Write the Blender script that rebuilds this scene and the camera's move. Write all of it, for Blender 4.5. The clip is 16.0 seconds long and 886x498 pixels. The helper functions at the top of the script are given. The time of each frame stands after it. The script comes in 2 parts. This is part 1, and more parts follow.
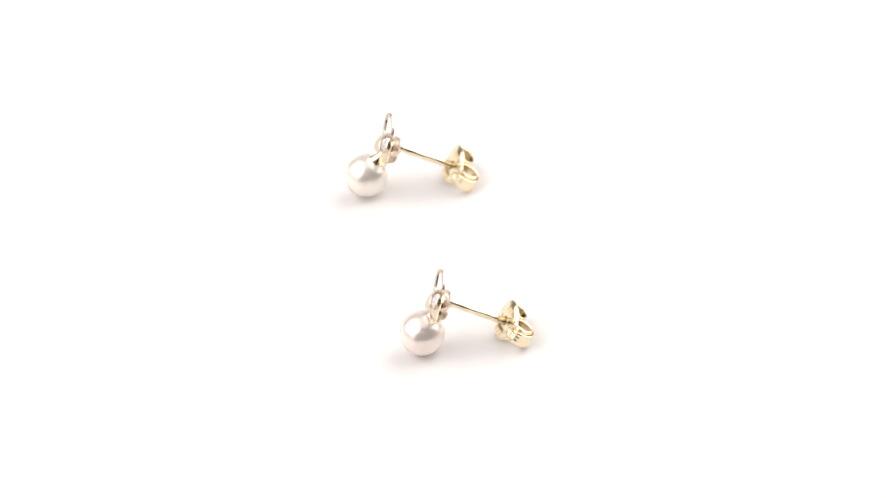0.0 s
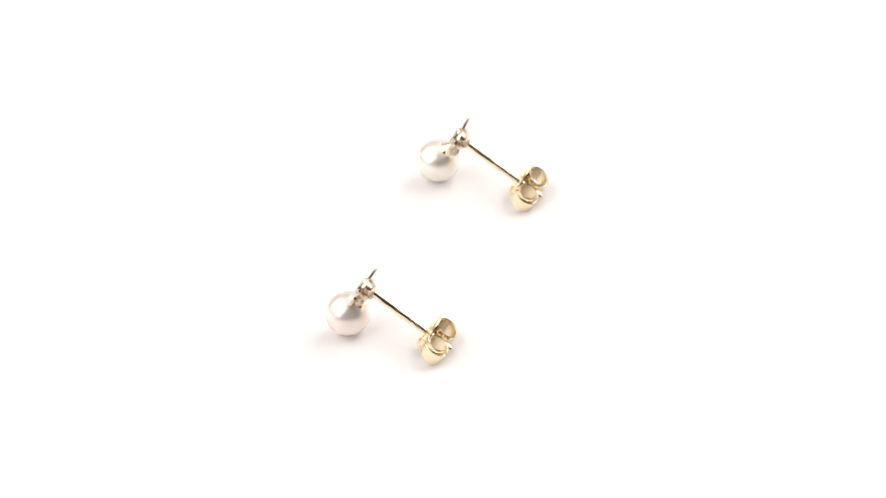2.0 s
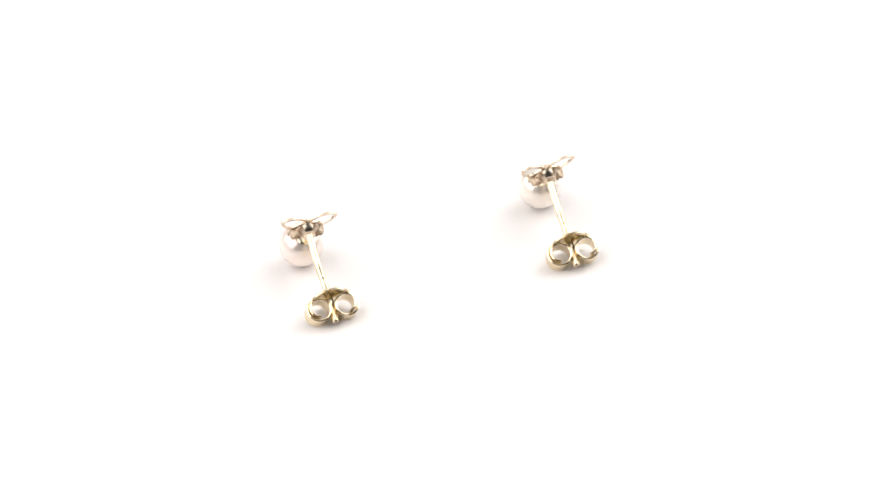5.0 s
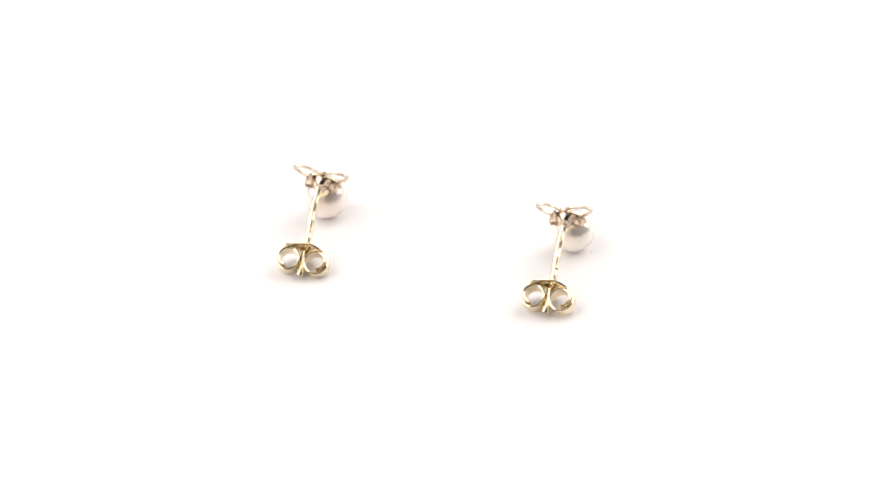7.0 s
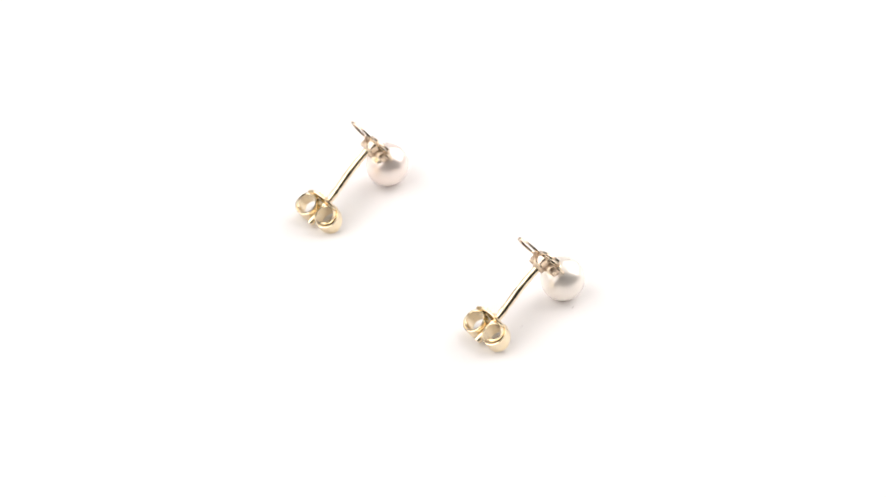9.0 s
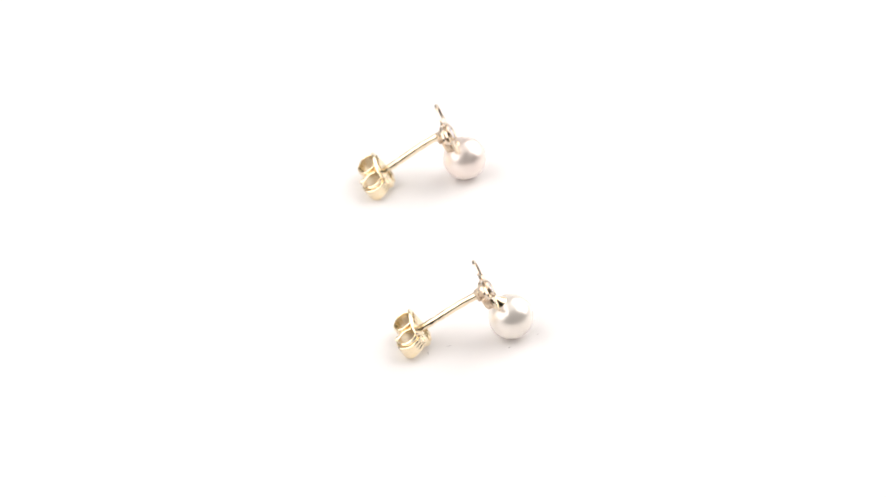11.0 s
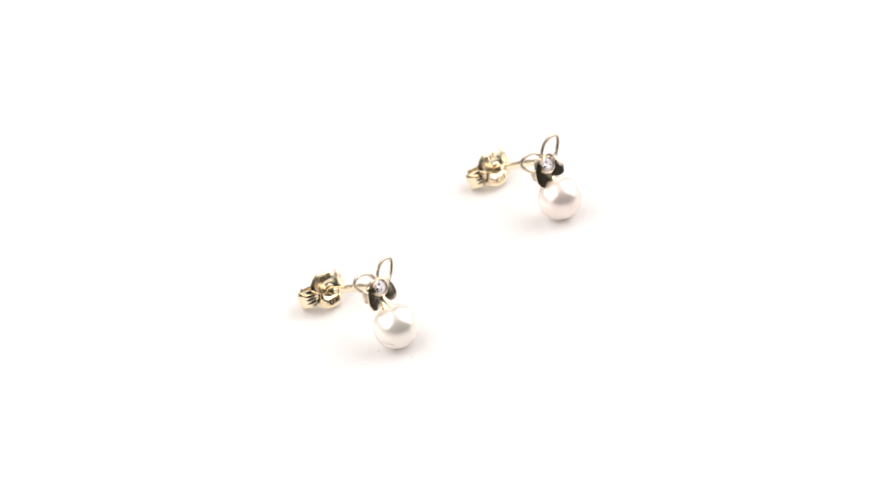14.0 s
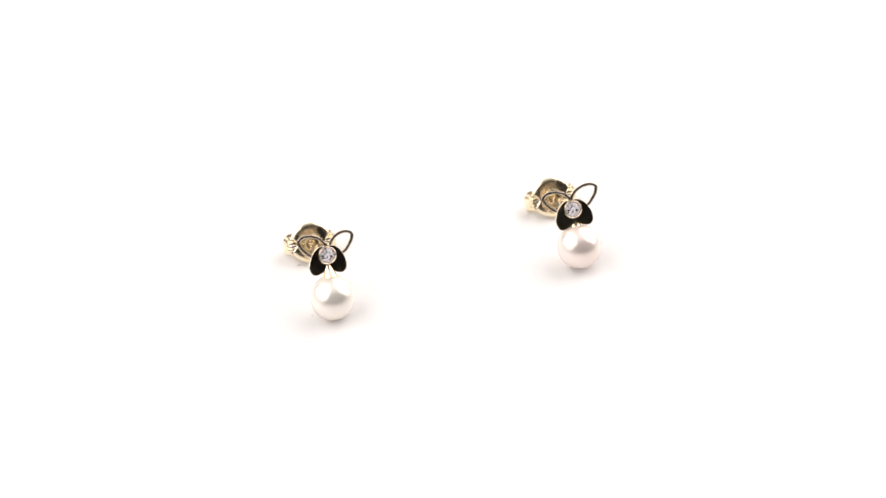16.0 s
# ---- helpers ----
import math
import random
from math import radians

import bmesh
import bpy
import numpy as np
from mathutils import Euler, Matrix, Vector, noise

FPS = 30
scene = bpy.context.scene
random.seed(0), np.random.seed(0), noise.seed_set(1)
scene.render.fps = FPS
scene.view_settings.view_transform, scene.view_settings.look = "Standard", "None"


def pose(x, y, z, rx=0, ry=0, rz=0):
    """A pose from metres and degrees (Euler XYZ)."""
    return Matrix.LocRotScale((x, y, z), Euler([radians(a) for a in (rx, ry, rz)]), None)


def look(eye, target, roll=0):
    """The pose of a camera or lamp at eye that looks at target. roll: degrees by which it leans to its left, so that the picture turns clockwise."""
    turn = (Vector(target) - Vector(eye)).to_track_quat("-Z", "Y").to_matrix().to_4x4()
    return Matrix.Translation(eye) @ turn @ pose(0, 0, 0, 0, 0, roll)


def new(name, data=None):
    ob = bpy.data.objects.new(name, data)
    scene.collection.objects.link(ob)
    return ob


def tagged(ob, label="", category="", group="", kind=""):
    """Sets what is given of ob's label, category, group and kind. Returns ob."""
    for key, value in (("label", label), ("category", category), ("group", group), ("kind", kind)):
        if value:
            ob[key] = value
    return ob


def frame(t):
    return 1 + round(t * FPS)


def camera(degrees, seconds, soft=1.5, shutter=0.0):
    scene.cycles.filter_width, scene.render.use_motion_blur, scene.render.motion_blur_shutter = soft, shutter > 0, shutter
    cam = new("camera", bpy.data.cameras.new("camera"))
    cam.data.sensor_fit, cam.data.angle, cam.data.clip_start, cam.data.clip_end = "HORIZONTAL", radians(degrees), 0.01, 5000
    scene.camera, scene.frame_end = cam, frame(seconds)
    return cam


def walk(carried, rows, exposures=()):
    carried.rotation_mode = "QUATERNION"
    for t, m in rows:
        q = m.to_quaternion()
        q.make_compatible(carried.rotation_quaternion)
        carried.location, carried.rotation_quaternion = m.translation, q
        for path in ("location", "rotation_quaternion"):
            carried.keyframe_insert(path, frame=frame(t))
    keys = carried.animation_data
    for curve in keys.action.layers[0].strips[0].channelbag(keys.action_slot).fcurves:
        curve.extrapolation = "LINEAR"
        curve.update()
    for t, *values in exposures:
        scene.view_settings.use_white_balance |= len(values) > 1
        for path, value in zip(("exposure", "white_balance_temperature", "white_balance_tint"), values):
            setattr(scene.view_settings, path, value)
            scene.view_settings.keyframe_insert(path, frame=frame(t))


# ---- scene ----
# ---- camera: fixed on a stand in front of the turntable ----
CAM_POSE = look((0.00030, -0.36241, 0.29977), (0.00030, 0.00197, 0.0), -1.47)
cam = camera(12.05, 16.0, soft=1.5)
cam.data.dof.use_dof = True
cam.data.dof.focus_distance = 0.462
cam.data.dof.aperture_fstop = 32.0
walk(cam, [(0.0, CAM_POSE), (16.0, CAM_POSE)], exposures=[(0.0, 0.0), (16.0, 0.0)])

# ---- light: two soft panels at the sides and a weaker fill added overhead; the studio is white behind and above, dim in front ----
world = bpy.data.worlds.new("world")
scene.world = world
world.use_nodes = True
world.node_tree.nodes["Background"].inputs["Color"].default_value = (0.54, 0.5, 0.47, 1)
world.node_tree.nodes["Background"].inputs["Strength"].default_value = 0.05


def panel(name, eye, target, width, height, watts, colour):
    data = bpy.data.lights.new(name, "AREA")
    data.shape, data.size, data.size_y = "RECTANGLE", width, height
    data.energy, data.color = watts, colour
    ob = new(name, data)
    ob.matrix_world = look(eye, target)
    return ob


panel("softbox_left", (-0.41, -0.07, 0.36), (0, 0, 0), 0.88, 0.66, 4.35, (1.0, 0.97, 0.955))
panel("softbox_right", (0.42, 0.225, 0.37), (0, 0, 0), 0.78, 0.70, 4.7, (1.0, 0.972, 0.96))
# added overhead fill that softens shadows; no known lamp hangs there
panel("fill_top", (0.0, 0.12, 0.90), (0, 0.121, 0), 0.80, 0.90, 1.8, (1.0, 0.98, 0.97))


# ---- materials ----
def material(name, colour, rough, metal=0.0):
    mat = bpy.data.materials.new(name)
    mat.use_nodes = True
    b = mat.node_tree.nodes["Principled BSDF"]
    b.inputs["Base Color"].default_value = (*colour, 1)
    b.inputs["Roughness"].default_value = rough
    b.inputs["Metallic"].default_value = metal
    return mat, b


def grain(mat, b, scale, colour_a, colour_b, bump=0.0, depth=0.0001, rough=None, detail=4.0, fine=6.0):
    """Two scales of noise: a broad tint and roughness change, and a fine relief."""
    nt = mat.node_tree
    co = nt.nodes.new("ShaderNodeTexCoord")
    n1 = nt.nodes.new("ShaderNodeTexNoise")
    n1.inputs["Scale"].default_value = scale
    n1.inputs["Detail"].default_value = detail
    nt.links.new(co.outputs["Object"], n1.inputs["Vector"])
    ramp = nt.nodes.new("ShaderNodeValToRGB")
    ramp.color_ramp.elements[0].position, ramp.color_ramp.elements[1].position = 0.35, 0.65
    ramp.color_ramp.elements[0].color, ramp.color_ramp.elements[1].color = (*colour_a, 1), (*colour_b, 1)
    nt.links.new(n1.outputs["Fac"], ramp.inputs["Fac"])
    nt.links.new(ramp.outputs["Color"], b.inputs["Base Color"])
    n2 = nt.nodes.new("ShaderNodeTexNoise")
    n2.inputs["Scale"].default_value = scale * fine
    n2.inputs["Detail"].default_value = detail
    nt.links.new(co.outputs["Object"], n2.inputs["Vector"])
    if rough:
        mr = nt.nodes.new("ShaderNodeMapRange")
        mr.inputs["To Min"].default_value, mr.inputs["To Max"].default_value = rough
        nt.links.new(n2.outputs["Fac"], mr.inputs["Value"])
        nt.links.new(mr.outputs["Result"], b.inputs["Roughness"])
    if bump:
        bp = nt.nodes.new("ShaderNodeBump")
        bp.inputs["Strength"].default_value, bp.inputs["Distance"].default_value = bump, depth
        nt.links.new(n2.outputs["Fac"], bp.inputs["Height"])
        nt.links.new(bp.outputs["Normal"], b.inputs["Normal"])


GOLD, g = material("satin_gold", (0.90, 0.80, 0.58), 0.25, 1.0)
grain(GOLD, g, 900.0, (0.91, 0.77, 0.53), (0.95, 0.83, 0.62), 0.1, 0.00001, (0.14, 0.27))
DRAWN, g = material("drawn_gold_wire", (0.90, 0.80, 0.58), 0.14, 1.0)
grain(DRAWN, g, 700.0, (0.89, 0.76, 0.54), (0.93, 0.82, 0.61), 0.12, 0.00002, (0.16, 0.28))
POLISHED, g = material("polished_gold", (0.90, 0.79, 0.60), 0.06, 1.0)
grain(POLISHED, g, 700.0, (0.74, 0.63, 0.48), (0.79, 0.68, 0.53), 0.04, 0.00001, (0.09, 0.16))
BRUSHED, g = material("brushed_gold", (0.90, 0.79, 0.60), 0.25, 1.0)
grain(BRUSHED, g, 900.0, (0.70, 0.585, 0.455), (0.76, 0.64, 0.51), 0.08, 0.00001, (0.20, 0.30))
CUP, g = material("rough_cast_gold", (0.82, 0.64, 0.50), 0.3, 1.0)
grain(CUP, g, 1500.0, (0.46, 0.32, 0.22), (0.88, 0.74, 0.57), 1.0, 0.0002, (0.18, 0.42), fine=2.2)


def nacre(name, cream, blush):
    mat, b = material(name, cream, 0.2, 0.45)
    grain(mat, b, 260.0, cream, blush, 0.0, 0.00001, (0.22, 0.28))
    b.inputs["Coat Weight"].default_value = 0.4
    b.inputs["Coat Roughness"].default_value = 0.16
    b.inputs["Coat IOR"].default_value = 1.6
    return mat


PEARL_CREAM = nacre("cream_nacre", (0.945, 0.87, 0.785), (0.955, 0.89, 0.82))
PEARL_ROSE = nacre("rose_nacre", (0.95, 0.81, 0.745), (0.955, 0.85, 0.785))

# opaque stone with painted sparkle: each facet is pale or mirror-like at random
STONE, g = material("painted_sparkle_stone", (0.80, 0.75, 0.78), 0.08)
facet = STONE.node_tree.nodes.new("ShaderNodeNewGeometry")
sparkle = STONE.node_tree.nodes.new("ShaderNodeMapRange")
sparkle.inputs["From Min"].default_value, sparkle.inputs["From Max"].default_value = 0.5, 0.75
STONE.node_tree.links.new(facet.outputs["Random Per Island"], sparkle.inputs["Value"])
STONE.node_tree.links.new(sparkle.outputs["Result"], g.inputs["Metallic"])

WHITE, g = material("white_acrylic", (0.86, 0.86, 0.86), 0.5)
grain(WHITE, g, 40.0, (0.865, 0.835, 0.825), (0.875, 0.85, 0.84), 0.05, 0.0001, (0.42, 0.58))
TABLE, g = material("white_laminate", (0.8, 0.8, 0.8), 0.5)
grain(TABLE, g, 12.0, (0.78, 0.78, 0.78), (0.82, 0.82, 0.81), 0.05, 0.0002, (0.4, 0.6))
PAPER, g = material("white_paper", (0.85, 0.85, 0.85), 0.8)
grain(PAPER, g, 30.0, (0.84, 0.84, 0.84), (0.87, 0.87, 0.86), 0.1, 0.0002)
WALL, g = material("grey_paint", (0.10, 0.095, 0.09), 0.8)
grain(WALL, g, 6.0, (0.09, 0.086, 0.08), (0.11, 0.105, 0.10), 0.1, 0.001)
LINT, g = material("grey_lint", (0.3, 0.28, 0.27), 0.9)
grain(LINT, g, 2000.0, (0.42, 0.39, 0.38), (0.6, 0.57, 0.55))

MM = 0.001


# ---- helpers ----
def part(name, bm, mat, parent=None, label="", smooth=True, turn_out=True):
    """Links a bmesh, drawn in millimetres, as one mesh object under its thing."""
    if turn_out:
        bmesh.ops.recalc_face_normals(bm, faces=bm.faces)
    bmesh.ops.scale(bm, vec=(MM, MM, MM), verts=bm.verts)
    me = bpy.data.meshes.new(name)
    bm.to_mesh(me)
    bm.free()
    me.materials.append(mat)
    if smooth:
        me.polygons.foreach_set("use_smooth", [True] * len(me.polygons))
        me.set_sharp_from_angle(angle=radians(38))
    ob = new(name, me)
    ob.parent = parent
    if label:
        tagged(ob, label)
    return ob


def ring_loft(bm, rings, caps=True, closed=False):
    """Skins rings of equally many points."""
    vs = [[bm.verts.new(p) for p in ring] for ring in rings]
    n = len(vs[0])
    pairs = list(zip(vs, vs[1:])) + ([(vs[-1], vs[0])] if closed else [])
    for a, b in pairs:
        for i in range(n):
            bm.faces.new((a[i], a[(i + 1) % n], b[(i + 1) % n], b[i]))
    if caps and not closed:
        bm.faces.new(vs[0])
        bm.faces.new(vs[-1])
    return vs


def frame_along(d):
    """Two directions square to d, the second as upright as it can be."""
    d = Vector(d).normalized()
    x = d.cross(Vector((0, 0, 1))).normalized()
    return x, x.cross(d).normalized()


def rod(bm, a, b, radii, steps=20, sides=20, sway=0.0, dents=0.0):
    """A round rod from a to b, its radius and its line slightly uneven."""
    a, b = Vector(a), Vector(b)
    x, z = frame_along(b - a)
    rings = []
    for k in range(steps + 1):
        u = k / steps
        r = radii(u)
        c = a.lerp(b, u) + x * sway * math.sin(u * 7.0) + z * sway * math.sin(u * 5.2 + 1.0)
        ring = []
        for i in range(sides):
            q = x * math.cos(2 * math.pi * i / sides) + z * math.sin(2 * math.pi * i / sides)
            p = c + q * r
            ring.append(p + q * dents * (noise.noise(q * 1.3 + Vector((u * 3.5, 0, 0))) + 0.4 * noise.noise(q * 2.0 + Vector((u * 11.0, 3, 0)))))
        rings.append(ring)
    ring_loft(bm, rings)


def turned(bm, profile, sides=40):
    """A turned tube about the y axis from a closed profile of (radius, y) pairs."""
    rings = []
    for r, y in profile:
        rings.append([(r * math.cos(2 * math.pi * i / sides), y, r * math.sin(2 * math.pi * i / sides)) for i in range(sides)])
    ring_loft(bm, rings, caps=False, closed=True)


def smooth_line(points, per=8, closed=True):
    """A Catmull-Rom line through points."""
    n, out = len(points), []
    for i in range(n if closed else n - 1):
        p = [Vector(points[(i + k) % n] if closed else points[min(max(i + k, 0), n - 1)]) for k in (-1, 0, 1, 2)]
        for s in range(per):
            t = s / per
            out.append(0.5 * (2 * p[1] + (p[2] - p[0]) * t + (2 * p[0] - 5 * p[1] + 4 * p[2] - p[3]) * t * t + (3 * p[1] - p[0] - 3 * p[2] + p[3]) * t ** 3))
    return out


# ---- the studio that closes the place ----
def slab(name, x0, x1, y0, y1, z0, z1, mat, label, bevel=0.0):
    bm = bmesh.new()
    bmesh.ops.create_cube(bm, size=1.0)
    for v in bm.verts:
        v.co = Vector(((x0 + x1) / 2 + v.co.x * (x1 - x0), (y0 + y1) / 2 + v.co.y * (y1 - y0), (z0 + z1) / 2 + v.co.z * (z1 - z0))) / MM
    if bevel:
        bmesh.ops.bevel(bm, geom=bm.edges[:], offset=bevel / MM, segments=3, affect="EDGES", profile=0.5)
    return tagged(part(name, bm, mat), label, name.split("_")[0], kind="structure")


slab("floor", -1.6, 1.6, -1.8, 0.8, -0.82, -0.77, WALL, "dark grey studio floor under the table")
slab("ceiling", -1.6, 1.6, -1.8, 0.8, 1.7, 1.75, PAPER, "plain white studio ceiling")
slab("wall_north", -1.6, 1.6, 0.8, 0.85, -0.77, 1.7, PAPER, "plain white studio wall behind the table")
slab("wall_south", -1.6, 1.6, -1.85, -1.8, -0.77, 1.7, WALL, "plain dark grey studio wall facing the table")
slab("wall_east", 1.6, 1.65, -1.8, 0.8, -0.77, 1.7, WALL, "plain dark grey studio side wall")
slab("wall_west", -1.65, -1.6, -1.8, 0.8, -0.77, 1.7, WALL, "plain dark grey studio side wall")


def table():
    top = tagged(new("table"), "white laminate studio table under the turntable", "table", kind="structure")
    bm = bmesh.new()
    bmesh.ops.create_cube(bm, size=1.0)
    for v in bm.verts:
        v.co = Vector((v.co.x * 1400, -100 + v.co.y * 1400, -37.5 + v.co.z * 25))
    bmesh.ops.bevel(bm, geom=bm.edges[:], offset=3, segments=3, affect="EDGES", profile=0.5)
    part("tabletop", bm, TABLE, top)
    for sx in (-1, 1):
        for y in (-740, 540):
            bm = bmesh.new()
            rod(bm, (sx * 640, y, -50), (sx * 640, y, -770), lambda u: 20 - 4 * u, 4, 20)
            part("leg", bm, TABLE, top)


table()


def turntable():
    """A round white disc that carries the jewellery."""
    bm = bmesh.new()
    prof = [(0.001, 0.0), (148.5, 0.0), (149.5, -0.4), (150, -1.5), (150, -10.5), (149, -12), (60, -12), (60, -24.9), (0.001, -24.9)]
    rings = [[(r * math.cos(2 * math.pi * i / 128), r * math.sin(2 * math.pi * i / 128), z) for i in range(128)] for r, z in prof]
    ring_loft(bm, rings)
    return tagged(part("turntable", bm, WHITE), "plain white acrylic turntable disc, slowly turning", "turntable", kind="structure")


disc = turntable()


# ---- the earrings ----
# Own space, in millimetres: x to the wearer-facing right, y back along the post, z up in the plane of the butterfly.
UPPER_WING = [(0.05, 0.95), (0.6, 1.82), (1.55, 2.28), (2.45, 2.3), (3.0, 1.98), (3.0, 1.45), (2.5, 0.72), (1.75, 0.1), (0.9, 0.3)]
LOWER_WING = [(0.0, 1.0), (0.85, 0.98), (1.55, 0.4), (1.96, -0.4), (2.12, -1.15), (2.04, -1.65), (1.8, -2.0), (1.4, -2.12), (1.0, -2.03), (0.66, -1.88), (0.32, -1.68), (0.0, -1.6)]


def plate(bm, outline, y0, y1, edge=0.07, dome=0.045):
    """A flat sheet cut to an outline in x and z, with softened rims."""
    n = len(outline)
    c = sum((Vector(p) for p in outline), Vector((0, 0))) / n
    inner = []
    for i in range(n):
        t = (Vector(outline[(i + 1) % n]) - Vector(outline[i - 1])).normalized()
        nrm = Vector((t.y, -t.x))
        if nrm.dot(Vector(outline[i]) - c) > 0:
            nrm = -nrm
        inner.append(Vector(outline[i]) + nrm * edge)
    # the front is faintly domed, the back flat
    rings = []
    for k in (0.05, 0.3, 0.55, 0.8, 1.0):
        rings.append([(c.x + (p.x - c.x) * k, y0 - dome * (1 - k * k), c.y + (p.y - c.y) * k) for p in inner])
    ring_loft(bm, rings + [[(p[0], y0 + edge, p[1]) for p in outline], [(p[0], y1 - edge, p[1]) for p in outline], [(p.x, y1, p.y) for p in inner]])


def wing_loop(bm, side, pinch=1.0):
    """An open wing: a flat band bent round a teardrop hole."""
    line = smooth_line([(side * (2.9 - (2.9 - x) * pinch), z) for x, z in UPPER_WING], 8)
    n, half = len(line), 0.17
    rings = []
    for i in range(n):
        t = (line[(i + 1) % n] - line[i - 1]).normalized()
        q = Vector((t.y, -t.x))
        lean = 0.04 - 0.08 * max(0.0, line[i].y - 0.6)
        ring = []
        for a, b in ((-1, -0.85), (-0.85, -1), (0.85, -1), (1, -0.85), (1, 0.85), (0.85, 1), (-0.85, 1), (-1, 0.85)):
            p = line[i] + q * half * a
            ring.append((p.x, lean + 0.125 * b, p.y))
        rings.append(ring)
    ring_loft(bm, rings, closed=True)


def brilliant(bm, r, y):
    """A round brilliant facing -y: rings of small opaque facets, sloped unevenly to imitate its sparkle, and a girdle.
    """
    rng = random.Random(11)
    rings = []
    for k, (rad, rise, n) in enumerate(((1.0, 0.0, 16), (0.68, 0.12, 16), (0.36, 0.17, 8))):
        ring = []
        for i in range(n):
            a = 2 * math.pi * (i + 0.5 * (k == 1)) / n
            ring.append(bm.verts.new((rad * r * math.cos(a), y - rise - rng.uniform(-0.06, 0.06) * (k > 0), rad * r * math.sin(a))))
        rings.append(ring)
    girdle, mid, table_edge = rings
    low = [bm.verts.new((v.co.x, y + 0.08, v.co.z)) for v in girdle]
    tip = bm.verts.new((0, y - 0.2, 0))
    for i in range(16):
        j = (i + 1) % 16
        bm.faces.new((girdle[i], girdle[j], mid[i]))
        bm.faces.new((girdle[j], mid[j], mid[i]))
        bm.faces.new((girdle[i], low[i], low[j], girdle[j]))
    for i in range(8):
        j = (i + 1) % 8
        bm.faces.new((mid[2 * i], mid[2 * i + 1], table_edge[j]))
        bm.faces.new((mid[2 * i], table_edge[j], table_edge[i]))
        bm.faces.new((mid[2 * i - 1], mid[2 * i], table_edge[i]))
        bm.faces.new((table_edge[i], table_edge[j], tip))
    bm.faces.new(low)
    bmesh.ops.recalc_face_normals(bm, faces=bm.faces)
    bmesh.ops.split_edges(bm, edges=bm.edges[:])


def band(bm, line, hi, lo, thick):
    """A strip of sheet that follows a line in x and y between two heights, with a shallow groove along its middle."""
    n, rings = len(line), []
    for i in range(n):
        t = (line[min(i + 1, n - 1)] - line[max(i - 1, 0)]).normalized()
        q = Vector((-t.y, t.x)) * (1 if line[0].x > 0 else -1)
        ring = []
        for w, f in ((-0.5, 0.03), (-0.6, 0.12), (-0.62, 0.28), (-0.5, 0.34), (-0.6, 0.40), (-0.62, 0.6), (-0.5, 0.66), (-0.6, 0.72), (-0.6, 0.88), (-0.5, 0.97), (0.0, 1.0), (0.5, 0.97), (0.42, 0.8), (0.42, 0.5), (0.42, 0.2), (0.5, 0.03), (0.0, 0.0)):
            p = line[i] + q * w * thick
            ring.append((p.x, p.y, lo[i] + f * (hi[i] - lo[i])))
        rings.append(ring)
    ring_loft(bm, rings)


def clutch(parent, start, end, turn):
    """A butterfly back: an oval sheet whose two ends roll into scrolls that grip the post."""
    axis = (Vector(end) - Vector(start)).normalized()
    x, z = frame_along(axis)
    m = Matrix((x, axis, z)).transposed().to_4x4()
    at = Vector(start) + axis * 7.2
    m = Matrix.Translation(at) @ m @ Matrix.Rotation(turn, 4, "Y")

    bm = bmesh.new()
    rings = []
    for r, y in ((0.42, 0.22), (0.5, 0.06), (0.72, 0.1), (1.0, 0.0), (1.4, -0.06), (1.75, -0.04), (2.05, 0.04), (2.18, 0.14),
                 (2.16, 0.26), (2.0, 0.3), (1.3, 0.2), (0.8, 0.26), (0.42, 0.42)):
        ring = []
        for i in range(72):
            a = 2 * math.pi * i / 72
            grow = max(0.0, r - 0.8) / 1.38
            tall = 1.0 + 0.03 * abs(math.sin(a)) ** 2
            waist = 1.0 - 0.32 * grow * math.exp(-(math.sin(a) / 0.26) ** 2)
            x = r * math.cos(a) * 1.12 * waist
            ring.append((x, y + 0.05 * x * x, r * math.sin(a) * tall + 0.2 * grow))
        rings.append(ring)
    ring_loft(bm, rings, closed=True)
    bm.transform(m)
    body = part("clutch", bm, GOLD, parent, "butterfly clutch of pale yellow gold with two scrolls")
    for side in (-1, 1):
        # a narrow neck leaves the plate, widens, and rolls up one and a half times
        line, hi, lo, r0, n = [Vector((side * x, 0.3)) for x in (1.0, 1.2, 1.4)], [0.42] * 3, [-0.42] * 3, 1.32, 84
        for k in range(n):
            u = k / (n - 1)
            a = math.pi / 2 - u * radians(530)
            r = r0 * (1 - 0.30 * max(0.0, u - 0.4) / 0.6)
            line.append(Vector((side * (1.58 + r * math.cos(a)), 0.3 + r0 - r * math.sin(a))))
            flare = min(1.0, u / 0.22)
            round_off = 0.16 * math.sin(math.pi * min(1.0, u / 0.6)) ** 2
            hi.append(0.42 + 0.68 * flare - round_off - 0.30 * (1 - u) * flare)
            lo.append(-0.42 - 0.80 * flare + round_off + 0.30 * u)
        bm = bmesh.new()
        band(bm, line, hi, lo, 0.2)
        bm.transform(m)
        part("scroll", bm, GOLD, body)
    for zc in (1.5, -1.3):
        for k in range(3):
            bm = bmesh.new()
            bmesh.ops.create_cube(bm, size=1.0)
            for v in bm.verts:
                v.co = Vector(((k - 1) * 0.52 + v.co.x * 0.34 + v.co.z * 0.1, -0.09 + v.co.y * 0.16, zc + v.co.z * 0.66))
            bm.transform(m)
            part("stamp", bm, GOLD, body, smooth=False)
    return body


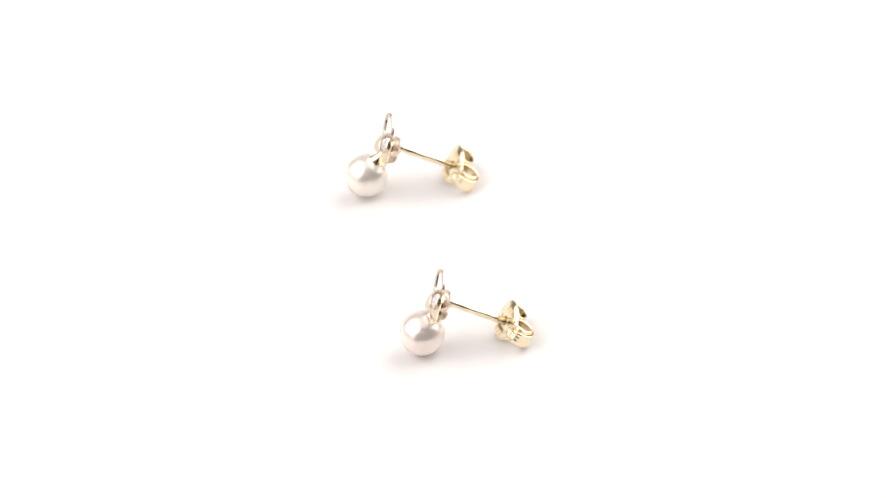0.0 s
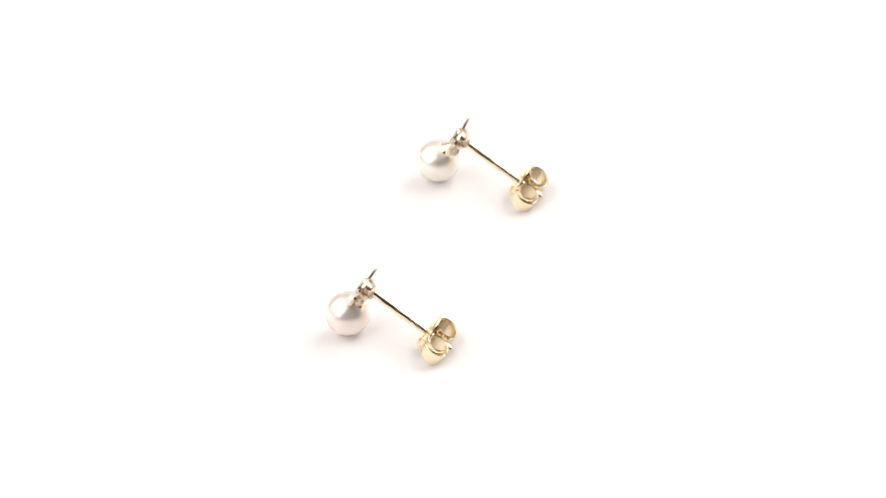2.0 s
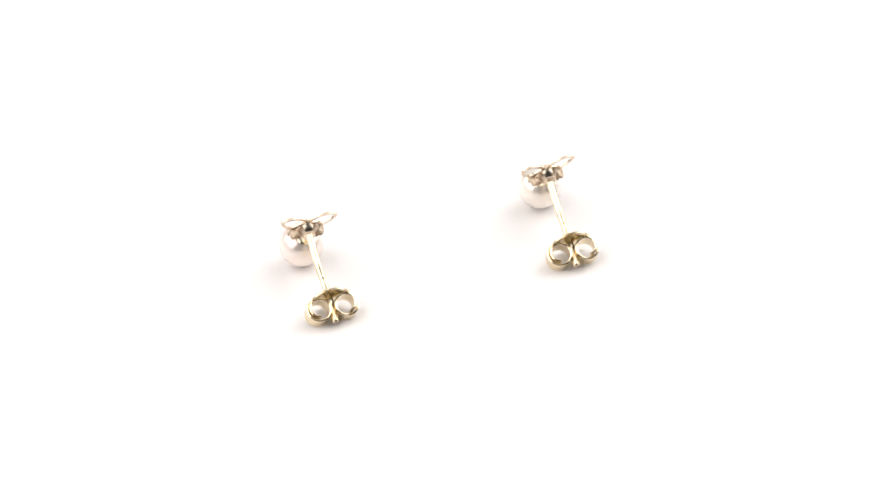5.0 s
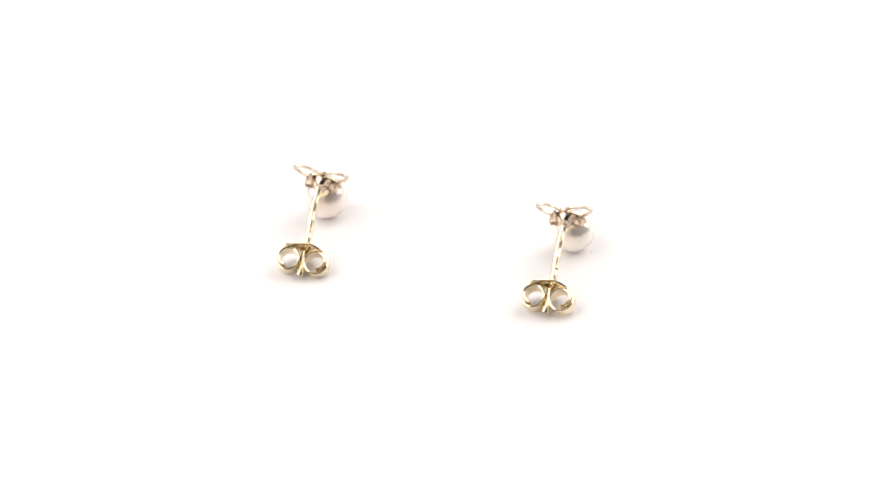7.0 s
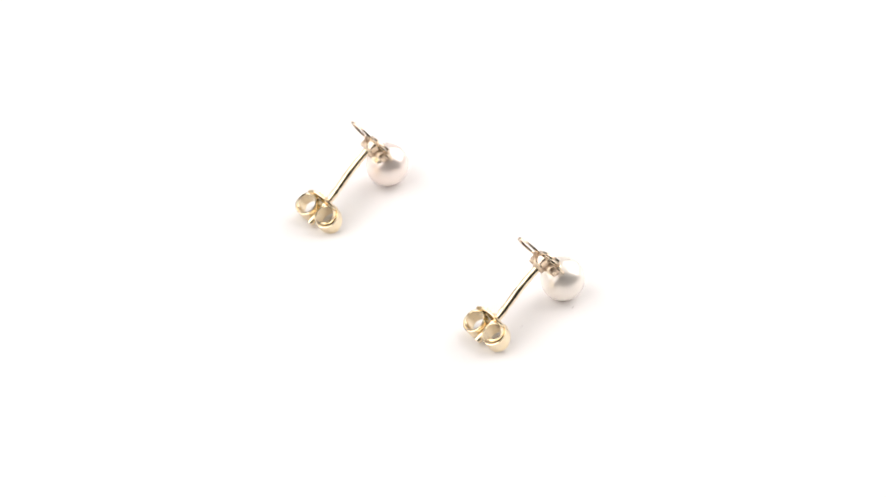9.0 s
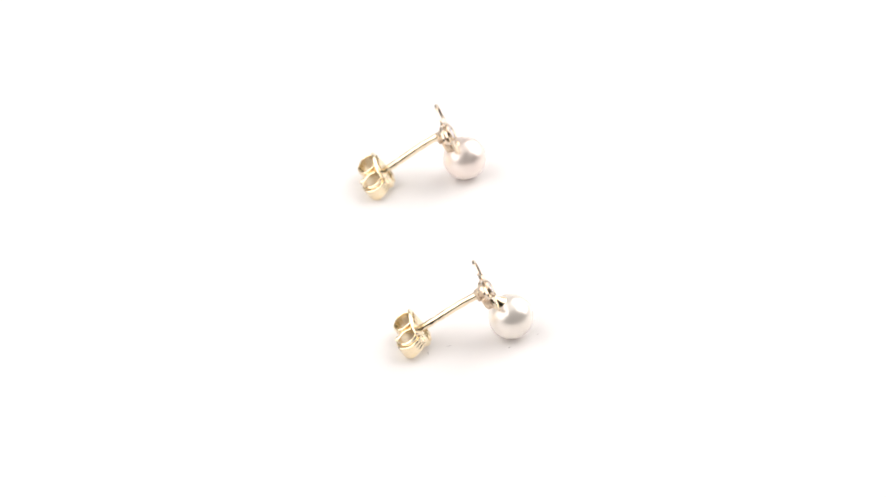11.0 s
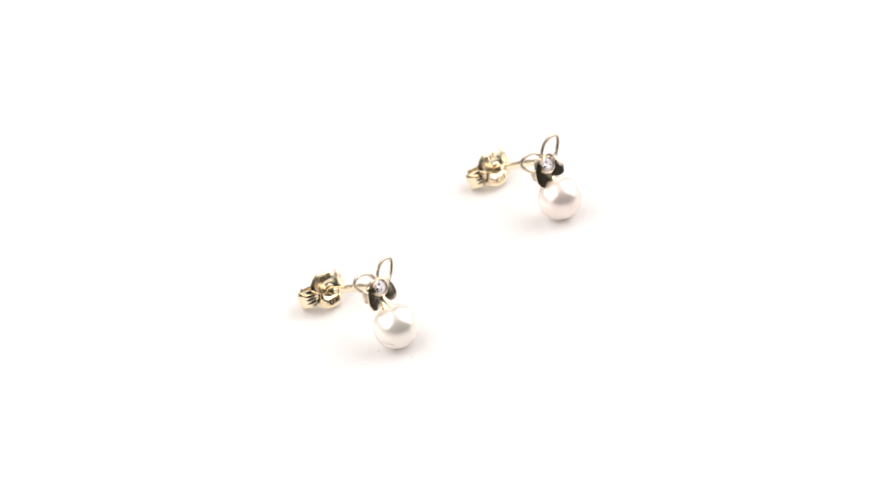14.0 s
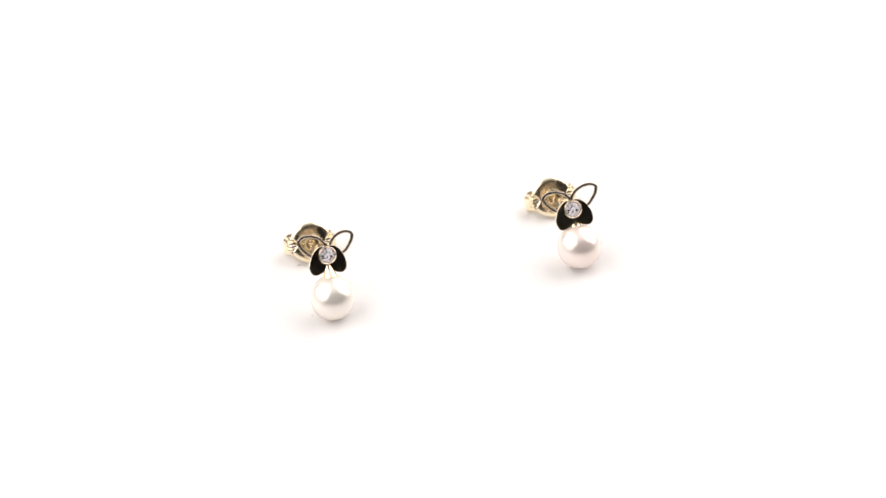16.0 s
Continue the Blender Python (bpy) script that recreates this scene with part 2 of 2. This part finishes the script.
def earring(label, pearl_at, pearl_mat, post_from, post_to, turn, pinch=1.0):
    """A butterfly stud with a stone, a pearl drop, a post and its clutch."""
    thing = tagged(new("earring"), label, "earring", "pair of earrings")
    for side in (-1, 1):
        bm = bmesh.new()
        wing_loop(bm, side, pinch if side > 0 else 1.0)
        part("upper_wing", bm, BRUSHED, thing, "open gold wing outline, polished flat")
        bm = bmesh.new()
        pts = [Vector((side * max(p.x, 0.0), p.y)) for p in smooth_line(LOWER_WING, 6, closed=False)] + [Vector((0.0, LOWER_WING[-1][1]))]
        plate(bm, pts, -0.14, 0.14, 0.035)
        part("lower_wing", bm, POLISHED, thing, "solid gold wing, mirror polished")
    bm = bmesh.new()
    turned(bm, [(0.98, 0.0), (1.03, -0.3), (1.0, -0.42), (0.93, -0.46), (0.87, -0.4), (0.87, -0.1), (0.75, 0.5), (0.5, 0.95),
                (0.62, 1.05), (0.82, 0.75), (0.95, 0.3)], 40)
    part("bezel", bm, BRUSHED, thing, "bright rubbed-over setting round the stone")
    bm = bmesh.new()
    brilliant(bm, 0.85, -0.26)
    part("gemstone", bm, STONE, thing, "round brilliant-cut stone, opaque, its sparkle painted by pale and mirror facets", smooth=False, turn_out=False)
    # cast gallery behind the wings that carries the post
    bm = bmesh.new()
    turned(bm, [(0.2, 0.95), (0.62, 0.9), (0.75, 1.15), (0.62, 1.42), (0.35, 1.55), (0.2, 1.5)], 24)
    for s in (-1, 1):
        rod(bm, (s * 1.25, 0.16, -0.55), (s * 0.45, 1.15, -0.1), lambda u: 0.34 - 0.05 * u, 6, 12)
        rod(bm, (s * 1.0, 0.16, 0.6), (s * 0.4, 1.15, 0.25), lambda u: 0.3 - 0.05 * u, 6, 12)
    for s in (-1, 1):
        rings = []
        for r, y in ((0.86, 0.14), (0.88, 0.5), (0.82, 0.86), (0.72, 0.95), (0.62, 0.86), (0.6, 0.5), (0.6, 0.14)):
            rings.append([(s * 1.08 + r * math.cos(2 * math.pi * i / 24), y + 0.12 * math.sin(2 * math.pi * i / 24 + s), -0.62 + 0.95 * r * math.sin(2 * math.pi * i / 24)) for i in range(24)])
        ring_loft(bm, rings, caps=False, closed=True)
    for v in bm.verts:
        v.co += Vector((noise.noise(v.co * 2.3), noise.noise(v.co * 2.3 + Vector((5, 0, 0))), noise.noise(v.co * 2.3 + Vector((0, 5, 0))))) * 0.14
    part("gallery", bm, CUP, thing, "rough cast gold gallery carrying the post")
    # pearl, slightly out of round, and the peg and cap that hold it
    c = Vector(pearl_at)
    bm = bmesh.new()
    bmesh.ops.create_uvsphere(bm, u_segments=64, v_segments=40, radius=2.5)
    for v in bm.verts:
        v.co *= 1.0 + 0.006 * noise.noise(v.co * 0.45)
        v.co += c
    part("pearl", bm, pearl_mat, thing)
    bm = bmesh.new()
    rod(bm, (0, 0.3, -1.0), c + Vector((0, 0.1, 2.2)), lambda u: 0.45 + 0.5 * u * u, 12, 24)
    part("peg", bm, GOLD, thing, "gold peg and cap holding the pearl")
    bm = bmesh.new()
    rod(bm, post_from, post_to, lambda u: 0.44 - 0.03 * math.sin(u * 17) ** 2 - (0.05 if 0.5 < u < 0.56 else 0.0) - 0.02 * u - 0.06 * max(0.0, u - 0.985) / 0.015, 110, 24, 0.065, 0.03)
    part("post", bm, DRAWN, thing, "slender round gold post, slightly uneven")
    clutch(thing, post_from, post_to, turn)
    return thing


EARRINGS = (
    (earring("gold butterfly stud earring with cream pearl lying on white disc", (0.1, -0.13, -4.78), PEARL_CREAM, (0.07, 1.3, 0.0), (0.71, 11.74, -0.08), 0.0, 0.85),
     pose(-0.00577, 0.01287, 0.00660, 0, 0, -75.2) @ pose(0, 0, 0, -29.5) @ pose(0, 0, 0, 0, 4.8)),
    (earring("gold butterfly stud earring with rose-tinted pearl lying on white disc", (0.0, 0.40, -4.38), PEARL_ROSE, (0.08, 1.3, 0.25), (-0.46, 11.75, -0.12), 0.0),
     pose(-0.00046, -0.01479, 0.00652, 0, 0, -81.6) @ pose(0, 0, 0, -29.5) @ pose(0, 0, 0, 0, -4.4)),
)


# ---- dust on the disc ----
def dust():
    """Short lint fibres and specks near the middle of the disc."""
    bm = bmesh.new()
    for x, y, length, angle, r in ((0.7, 0.8, 0.45, 40, 0.035), (-1.1, 1.7, 0.12, 10, 0.04), (6.0, 2.7, 0.5, 60, 0.025), (-10.3, -0.7, 0.4, 120, 0.03),
                                   (-16.4, -13.4, 0.5, 150, 0.03), (-8.2, 14.8, 0.25, 30, 0.07), (-11.2, 12.5, 0.2, 70, 0.05),
                                   (0.8, 15.7, 0.5, 100, 0.05), (-1.7, 14.6, 0.5, 15, 0.03)):
        d = Vector((math.cos(radians(angle)), math.sin(radians(angle)), 0))
        p = Vector((x, y, r * 0.55))
        rod(bm, p, p + d * length, lambda u: r * (1 - 0.4 * u) * 0.65, 5, 8, 0.02)
    # one thin curved grey line lies on the cream pearl
    centre = EARRINGS[0][1] @ (Vector((0.1, -0.13, -4.78)) * MM) / MM
    arc = []
    for k in range(9):
        a = radians(129.5 + (k - 4) * 2.6)
        side = Vector((math.cos(a), math.sin(a), -0.25 - 0.006 * (k - 4))).normalized()
        x, z = side.orthogonal().normalized(), side
        p = centre + side * 2.512
        arc.append([p + (x * math.cos(i * math.pi / 3) + z * math.sin(i * math.pi / 3)) * 0.022 for i in range(6)])
    ring_loft(bm, arc)
    return tagged(part("dust_specks", bm, LINT), "tiny grey lint specks on the white disc", "dust", kind="stuff")


specks = dust()


# ---- the disc turns and carries all that lies on it ----
def motions():
    turn = -16.65
    times = [k * 0.25 for k in range(65)]
    walk(disc, [(t, pose(0, 0, 0, 0, 0, turn * t)) for t in times])
    walk(specks, [(t, pose(0, 0, 0, 0, 0, turn * t)) for t in times])
    for thing, start in EARRINGS:
        walk(thing, [(t, pose(0, 0, 0, 0, 0, turn * t) @ start) for t in times])


motions()
